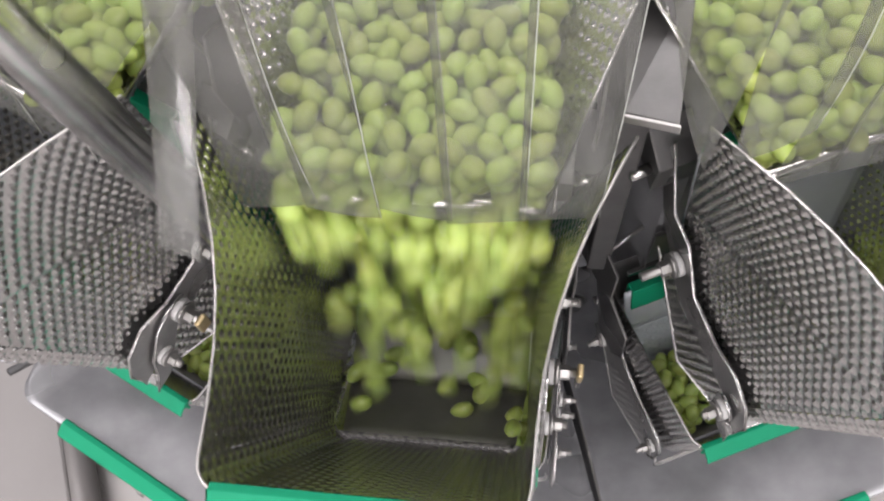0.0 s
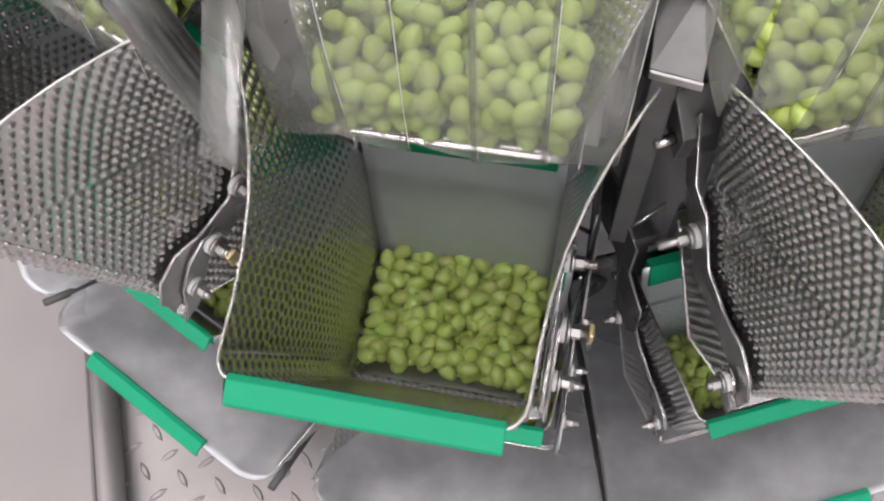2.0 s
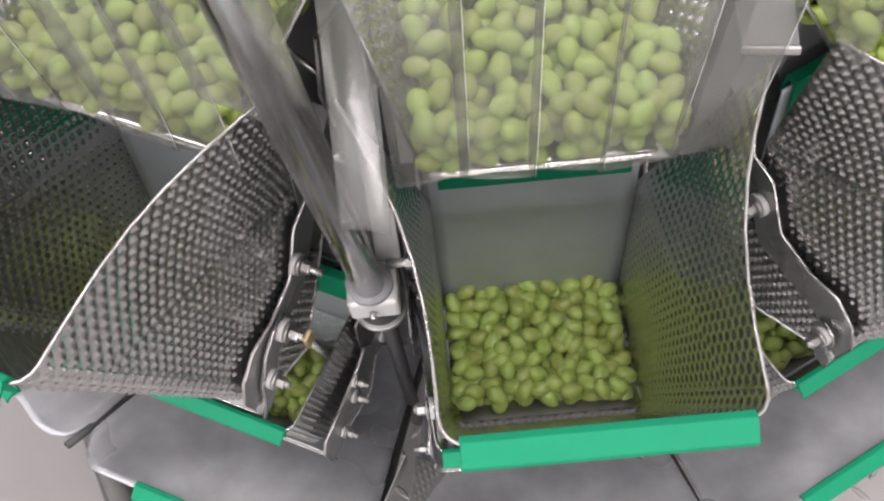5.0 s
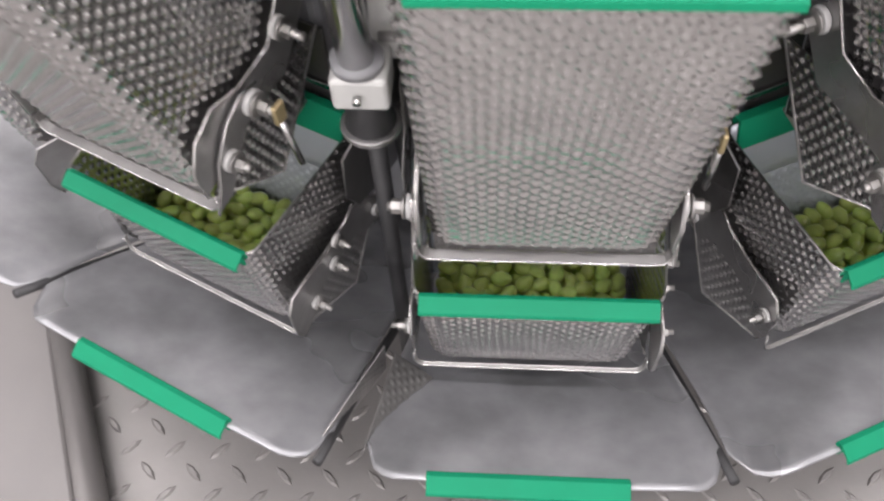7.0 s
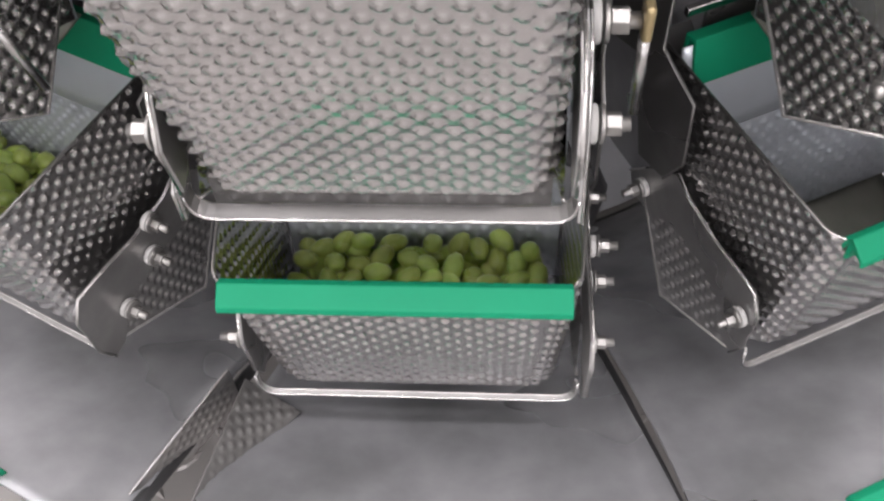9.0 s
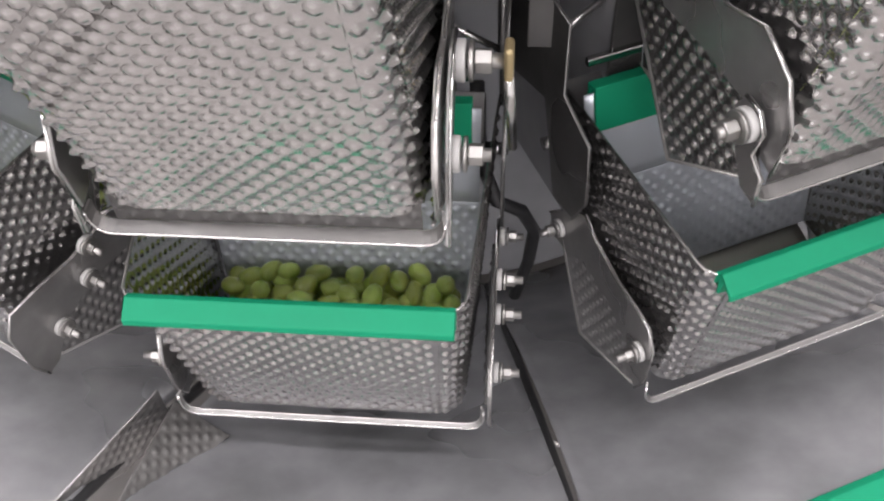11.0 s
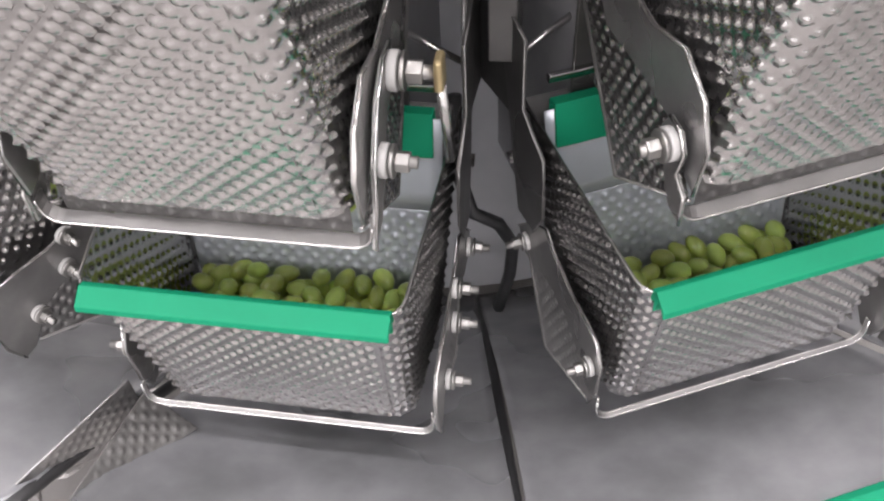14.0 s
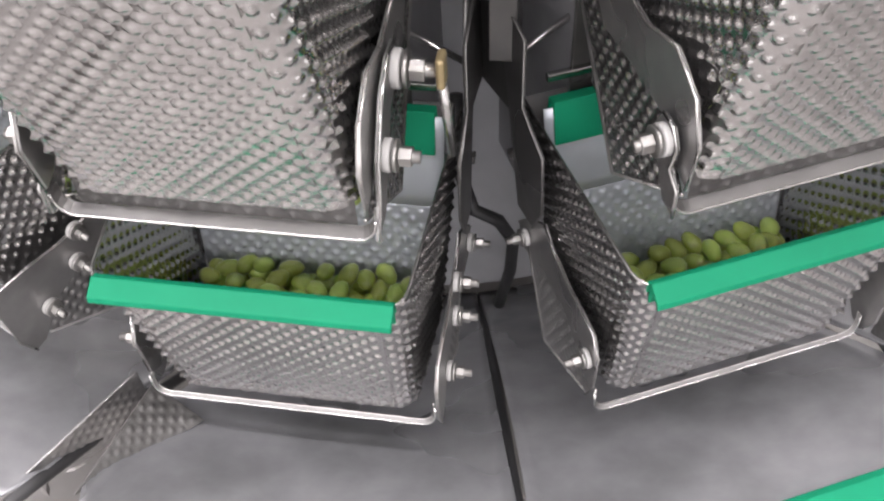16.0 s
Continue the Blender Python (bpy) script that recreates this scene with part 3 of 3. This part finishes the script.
def beans_mesh(seed):
    rng = random.Random(seed)
    bm = bmesh.new()
    bmesh.ops.create_icosphere(bm, subdivisions=2, radius=1.0)
    la, lb, lc = 0.0088, 0.0062, 0.0055
    bend = rng.uniform(0.05, 0.3)
    for v in bm.verts:
        x, y, z = v.co
        taper = 1 + 0.12 * x * rng.choice((1, 1))
        v.co = Vector((x * la, (y * taper + bend * (x * x - 0.5) * 0.35) * lb, z * taper * lc))
    me = bpy.data.meshes.new("bean")
    bm.to_mesh(me)
    bm.free()
    for f in me.polygons:
        f.use_smooth = True
    me.materials.append(M_BEAN)
    return me


BEANS = [beans_mesh(i) for i in range(5)]


def scatter(x0, x1, r0, r1, z, n, seed, layers=2, gap=0.0108, slope=0.0):
    """Places and turns for a bed of beans, without heavy overlap."""
    rng = random.Random(seed)
    out = []
    for lay in range(layers):
        taken = []
        tries = 0
        while tries < 4000 and len(taken) < n:
            tries += 1
            x, r = rng.uniform(x0, x1), rng.uniform(r0, r1)
            if all((x - a) ** 2 + (r - b) ** 2 > gap * gap for a, b in taken):
                taken.append((x, r))
                zz = z + lay * 0.0078 + rng.uniform(-0.002, 0.003) + max(0.0, (r - 0.585) * slope)
                out.append(Matrix.Translation((x, -r, zz)) @ pose(0, 0, 0, rng.uniform(-30, 30), rng.uniform(-35, 35), rng.uniform(0, 360)))
    return out


def heap(name, mats, label, turn):
    """A joined heap of many beans."""
    bm = bmesh.new()
    for i, m in enumerate(mats):
        k = len(bm.verts)
        bm.from_mesh(BEANS[i % 5])
        bm.verts.ensure_lookup_table()
        bmesh.ops.transform(bm, matrix=turn @ m, verts=bm.verts[k:])
    me = bpy.data.meshes.new(name)
    bm.to_mesh(me)
    bm.free()
    me.materials.append(M_BEAN)
    for f in me.polygons:
        f.use_smooth = True
    return tagged(new(name, me), label, "soybeans", kind="stuff")


def bean(m, group):
    ob = new("soybean", random.choice(BEANS))
    ob.matrix_world = m
    return tagged(ob, "shelled green soybean, wet and glossy", "soybean", group)


def turn_of(k):
    return pose(0, 0, 0, 0, 0, k * STEP)


# pale plate with a raised bar on the platform
plate = thing("side_plate", (-0.75, -0.75, FLOOR_Z), "pale grey smooth cover plate lying on the platform", "cover plate")
part("plate", prism([(-0.535, -0.44, FLOOR_Z + 0.002), (-0.33, -0.92, FLOOR_Z + 0.002), (-0.4, -1.5, FLOOR_Z + 0.002), (-1.4, -1.5, FLOOR_Z + 0.002), (-1.4, -0.1, FLOOR_Z + 0.002), (-0.72, -0.1, FLOOR_Z + 0.002)], (0, 0, 0.035)), M_PLATE, plate, smooth=False, bevel=0.004)
part("edge_bar", rod([(-0.53, -0.435, FLOOR_Z + 0.02), (-0.31, -0.93, FLOOR_Z + 0.02)], 0.018, 12), M_PLATE, plate, "round grey edge bar")

# dimpled guide flaps beside the pole
guide = thing("guide_flap", (-0.12, -0.62, -0.5), "dimpled steel guide flaps between two chutes", "guide flap")
part("flap", sheet((-0.118, -0.588, -0.482), (-0.160, -0.667, -0.484), (-0.145, -0.624, -0.530), (-0.121, -0.586, -0.530), height=0.0010), M_HANGER, guide, solid=0.0015)
part("flap", sheet((-0.110, -0.588, -0.495), (-0.127, -0.674, -0.490), (-0.116, -0.648, -0.512), (-0.080, -0.594, -0.528), height=0.0010), M_FRAME, guide, solid=0.0015)

copy_thing(guide, turn_of(2) @ guide.matrix_basis)

# lugs of the checker plate
lug = bmesh.new()
for i in range(-38, 39):
    for j in range(0, 40):
        if (i + j) % 2 or math.hypot(i * 0.024, -1.25 + j * 0.024) < 0.5:
            continue
        cx, cy, a0 = i * 0.024, -1.25 + j * 0.024, math.radians(45 if i % 2 else -45)
        ring = [(0.014, 0), (0.006, 0.0036), (-0.006, 0.0036), (-0.014, 0), (-0.006, -0.0036), (0.006, -0.0036)]
        ca, sa = math.cos(a0), math.sin(a0)
        lo = [lug.verts.new((cx + x * ca - y * sa, cy + x * sa + y * ca, FLOOR_Z)) for x, y in ring]
        hi = [lug.verts.new((cx + 0.6 * (x * ca - y * sa), cy + 0.6 * (x * sa + y * ca), FLOOR_Z + 0.0022)) for x, y in ring]
        lug.faces.new(hi)
        for q in range(6):
            lug.faces.new((lo[q], lo[(q + 1) % 6], hi[(q + 1) % 6], hi[q]))
tagged(part("tread_lugs", lug, M_FLOOR, bpy.data.objects["floor"], smooth=False), kind="stuff")

# ---- the ring ----
SHOWN = (-2, -1, 0, 1, 2)
RING = {}
for maker, key in ((feed_hopper, "feed"), (weigh_hopper, "weigh"), (chute, "chute"), (trough, "trough"), (drive_unit, "drive")):
    first = maker()
    base = first.matrix_basis.copy()
    for k in SHOWN:
        RING[key, k] = first if k == 0 else copy_thing(first, turn_of(k) @ base)
    if key == "chute":
        # the chute straight ahead is cut back beside the gap that shows the floor
        for ob in [*first.children, first]:
            bpy.data.objects.remove(ob)
        RING[key, 0] = chute(0.126)
for k in SHOWN:
    c = curtain(k + 7)
    c.matrix_basis = turn_of(k) @ c.matrix_basis

# central column
col = thing("machine_column", (0, 0, FLOOR_Z), "dark grey central machine column with black drum", "machine column")
part("drum", tube((0, 0, -0.685), (0, 0, -0.02), 0.34, 64), M_COLUMN, col, bevel=0.004)
part("core", tube((0, 0, FLOOR_Z), (0, 0, -0.685), 0.07, 32), M_COLUMN, col)
part("top_cone", tube((0, 0, 0.0), (0, 0, 0.22), 0.26, 64, r1=0.05), M_STEEL, col, "steel dispersion cone")

# support pole between two heads
PX, PY, PZ = -0.1152, -0.5290, -0.212
pole = thing("support_pole", (PX, PY, PZ - 0.04), "polished round steel pole standing in a light grey clamp block", "support pole")
part("rod", tube((PX, PY, PZ - 0.01), (PX - 0.0150, PY - 0.0990, PZ + 0.9), 0.0112, 32), M_POLE, pole)
part("clamp_block", box(PX - 0.017, PX + 0.019, PY - 0.015, PY + 0.018, PZ - 0.029, PZ - 0.003), M_BLOCK, pole, "light grey clamp block", smooth=False, bevel=0.003)
part("clamp_ring", tube((PX, PY, PZ - 0.002), (PX, PY, PZ + 0.004), 0.0165, 32), M_DARK, pole)
part("clamp_screw", tube((PX, PY - 0.016, PZ - 0.016), (PX, PY - 0.021, PZ - 0.016), 0.003, 6), M_BRIGHT, pole)
foot = part("black_foot", tube((PX, PY + 0.012, PZ - 0.07), (PX, PY + 0.012, PZ - 0.03), 0.018, 24, r1=0.012), M_RUBBER, pole, "black plastic foot", bevel=0.002)
part("flange", tube((PX, PY + 0.012, PZ - 0.075), (PX, PY + 0.012, PZ - 0.07), 0.021, 24), M_HANGER, foot, bevel=0.001)
part("lower_rod", tube((PX, PY + 0.02, -0.66), (PX, PY + 0.02, PZ - 0.075), 0.007, 24), M_RUBBER, pole)

part("back_plate", prism([(PX + 0.004, PY + 0.021, PZ - 0.02), (PX + 0.022, PY + 0.021, PZ - 0.02), (PX + 0.026, PY + 0.021, PZ + 0.10), (PX + 0.012, PY + 0.021, PZ + 0.13)], (0, 0.004, 0)), M_BLOCK, pole, "light grey tapered plate", smooth=False, bevel=0.001)

# folded grey cover plate between two troughs
cover = thing("gap_cover", (0.112, -0.48, -0.03), "grey folded sheet metal cover between two feeder troughs", "cover plate")
part("top_sheet", prism([(0.100, -0.503, -0.019), (0.125, -0.512, -0.012), (0.131, -0.440, 0.004), (0.098, -0.440, 0.000)], (0, 0, 0.002)), M_FORK, cover, smooth=False, bevel=0.0006)
part("front_lip", prism([(0.1000, -0.5045, -0.0205), (0.1255, -0.5135, -0.0135), (0.1255, -0.5120, -0.010), (0.1000, -0.5030, -0.017)], (0, -0.0018, 0)), M_BRACKET, cover, "pale folded front lip", smooth=False, bevel=0.0004)
part("support", box(0.106, 0.122, -0.47, -0.44, -0.30, -0.012), M_FORK, cover, smooth=False, bevel=0.001)

# black hoses between the heads
for k in (0, -1, 1):
    hose = thing("rubber_hose", (0.095, -0.40, -0.62), "black rubber hose curled beside the column", "hose", "hoses between the heads")
    pts = [Vector((0.075, -0.405, -0.38)), Vector((0.078, -0.425, -0.43)), Vector((0.09, -0.437, -0.46)), Vector((0.108, -0.432, -0.475)), Vector((0.118, -0.42, -0.51)), Vector((0.115, -0.41, -0.56)), Vector((0.105, -0.40, -0.62))]
    part("hose", rod(pts, 0.005, 10), M_RUBBER, hose)
    hose.matrix_basis = turn_of(k) @ hose.matrix_basis

# ---- beans in troughs and hoppers ----
for k in SHOWN:
    heap("soybean_heap", scatter(-0.066, 0.066, 0.34, TR_R0 - 0.003, -0.046, 300, 50 + k, 4, 0.0112), "wet green soybeans piled in the feeder trough", turn_of(k))
    if k == 0:
        bed = scatter(-0.068, 0.068, 0.530, 0.590, -0.452, 130, 90, 4)
        heap("soybean_heap", bed[:len(bed) // 2], "green soybeans lying in the weigh hopper", turn_of(0))
        for m in bed[len(bed) // 2:]:
            bean(m, "soybeans in the weigh hopper")
    elif k != 1:
        heap("soybean_heap", scatter(-0.068, 0.068, 0.530, 0.590, -0.452, 130, 90 + k, 4), "green soybeans lying in the weigh hopper", turn_of(k))

REST_A = scatter(-0.060, 0.060, 0.516, 0.606, -0.288, 150, 5, 3, 0.0100, 0.55)
LOWER_R = scatter(-0.066, 0.066, 0.530, 0.592, -0.450, 75, 33, 3)


def clumps(mats, size):
    """Neighbouring beans sorted into small groups: (centre, turned places round it)."""
    rest, out = list(mats), []
    while rest:
        p = rest[0].translation
        rest.sort(key=lambda m: (m.translation - p).length)
        grp, rest = rest[:size], rest[size:]
        c = sum((m.translation for m in grp), Vector()) / len(grp)
        out.append((c, [Matrix.Translation(-c) @ m for m in grp]))
    return out


LIP = -0.046


def fall(x0, x1, r1, z1, t0, turn, spin, tip=70):
    """Rows of beans that slide off the trough's lip at t0 and drop to their place of rest."""
    v0 = 0.65
    h = LIP - z1
    span = (math.sqrt(v0 * v0 + 2 * 9.81 * h) - v0) / 9.81
    r0 = TR_R0 + 0.004

    def at(t):
        if t < t0:
            return turn @ pose(x0, -(r0 - min(0.3 * (t0 - t), 0.12)), LIP, 0, 0, spin)
        w = min(span, t - t0)
        q = w / span
        return turn @ pose(x0 + (x1 - x0) * q, -(r0 + (r1 - r0) * q), LIP - v0 * w - 4.905 * w * w, tip * q, 0, spin * (1 if tip else 1 - q))

    rows = [(0.0, at(0.0))]
    if t0 > 0.4:
        rows += [(t0 - 0.3, at(t0 - 0.3))]
    rows += [(t, at(t)) for t in (t0 + span * i / 5 for i in range(6)) if t > rows[-1][0] + 0.02]
    return rows


def motions():
    rng = random.Random(11)
    half = len(REST_A) // 2
    # beans poured into the nearest feed hopper
    for m in REST_A[half:]:
        p = m.translation
        rows = fall(p.x * 1.1 + rng.uniform(-0.008, 0.008), p.x, -p.y, p.z, (rng.triangular(-0.18, 0.05, -0.15) if rng.random() < 0.82 else rng.uniform(0.02, 0.25)), Matrix(), rng.uniform(0, 60))
        rows += [(rows[-1][0] + 0.034, m), (16.0, m)]
        walk(bean(m, "soybeans in the feed hopper"), rows)
    for c, mats in clumps(REST_A[:half], 2):
        ob = heap("soybean_clump", mats, "wet green soybeans lying in the feed hopper", Matrix())
        rows = fall(c.x * 1.1, c.x, -c.y, c.z, rng.triangular(-0.18, 0.07, -0.14), Matrix(), 0, 0)
        walk(ob, rows + [(16.0, Matrix.Translation(c))])
    # late single beans
    for t0, x in ((0.33, 0.045), (0.38, -0.03), (0.45, 0.04), (0.55, -0.035), (0.66, 0.035), (0.8, 0.03), (0.95, 0.03), (1.34, 0.035), (1.5, 0.04), (5.74, 0.04), (5.84, 0.05), (5.9, 0.035), (6.05, 0.045)):
        rows = fall(x, x * 0.8 - 0.005, 0.55 + rng.uniform(-0.02, 0.04), -0.270, t0, Matrix(), rng.uniform(0, 60))
        rows += [(rows[-1][0] + 0.034, rows[-1][1]), (16.0, rows[-1][1])]
        walk(bean(rows[-1][1], "soybeans in the feed hopper"), rows)
    # streams into the neighbouring feed hoppers
    for k, ta, tb in ((1, 2.62, 3.3), (-1, 3.42, 4.0)):
        for i in range(40):
            x = rng.uniform(-0.055, 0.055)
            rows = fall(x, x * 0.9, rng.uniform(0.53, 0.605), -0.285 + rng.uniform(0, 0.012), rng.uniform(ta, tb), turn_of(k), rng.uniform(0, 60))
            rows += [(rows[-1][0] + 0.034, rows[-1][1]), (16.0, rows[-1][1])]
            walk(bean(rows[-1][1], "soybeans in a neighbouring feed hopper"), rows)
    # the neighbouring weigh hopper empties, and is filled again from above
    turn = turn_of(1)
    for c, mats in clumps(LOWER_R, 3):
        t0 = 7.87 + rng.uniform(0, 0.06)
        ob = heap("soybean_clump", mats, "green soybeans dropped from the weigh hopper", Matrix())
        rows = [(0.0, Matrix.Translation(c)), (t0, Matrix.Translation(c))]
        for dt in (0.05, 0.1, 0.14):
            rows.append((t0 + dt, Matrix.Translation(c + Vector((0, 0.35 * dt, -4.9 * dt * dt)))))
        rows.append((t0 + 0.3, Matrix.Translation((c.x * 0.6, -0.40, -0.645))))
        rows.append((t0 + 0.42, Matrix.Translation((c.x * 0.4, -0.322, FLOOR_Z + 0.014))))
        rows.append((t0 + 0.6, Matrix.Translation((c.x * 0.4, -0.15, FLOOR_Z + 0.014))))
        rows.append((16.0, rows[-1][1]))
        walk(ob, [(t, turn @ q) for t, q in rows])
    for c, mats in clumps(LOWER_R, 3):
        t0 = 11.2 + rng.uniform(0, 0.1)
        ob = heap("soybean_clump", mats, "green soybeans in the refilled weigh hopper", Matrix())
        rows = [(0.0, Matrix.Translation(c + Vector((-c.x * 0.2, 0, 0.166))))]
        for q in (0.0, 0.25, 0.5, 0.75, 1.0):
            rows.append((t0 + 0.184 * q, Matrix.Translation(c + Vector((-c.x * 0.2 * (1 - q), 0, 0.166 * (1 - q * q))))))
        rows.append((16.0, Matrix.Translation(c)))
        walk(ob, [(t, turn @ q) for t, q in rows])
    # flaps of that head
    for key, flaps in (("weigh", (7.84, 7.93, 8.14, 8.26)), ("feed", (11.14, 11.22, 11.36, 11.46))):
        for child in RING[key, 1].children:
            name = child.name.split(".")[0]
            if name not in ("front_gate", "gate_frame", "frame_edge", "gate_skirt", "frame_arm", "arm_edge", "back_gate"):
                continue
            root = BASES[RING[key, 0]]
            front = name != "back_gate"
            pivot = Vector((0, -0.60 if front else -0.512, -0.40 if key == "weigh" else -0.23)) - root
            swing = Matrix.Translation(pivot) @ pose(0, 0, 0, -14 if front else 28) @ Matrix.Translation(-pivot)
            a, b, c, d = flaps
            walk(child, [(0.0, Matrix()), (a, Matrix()), (b, swing), (c, swing), (d, Matrix()), (16.0, Matrix())])


motions()
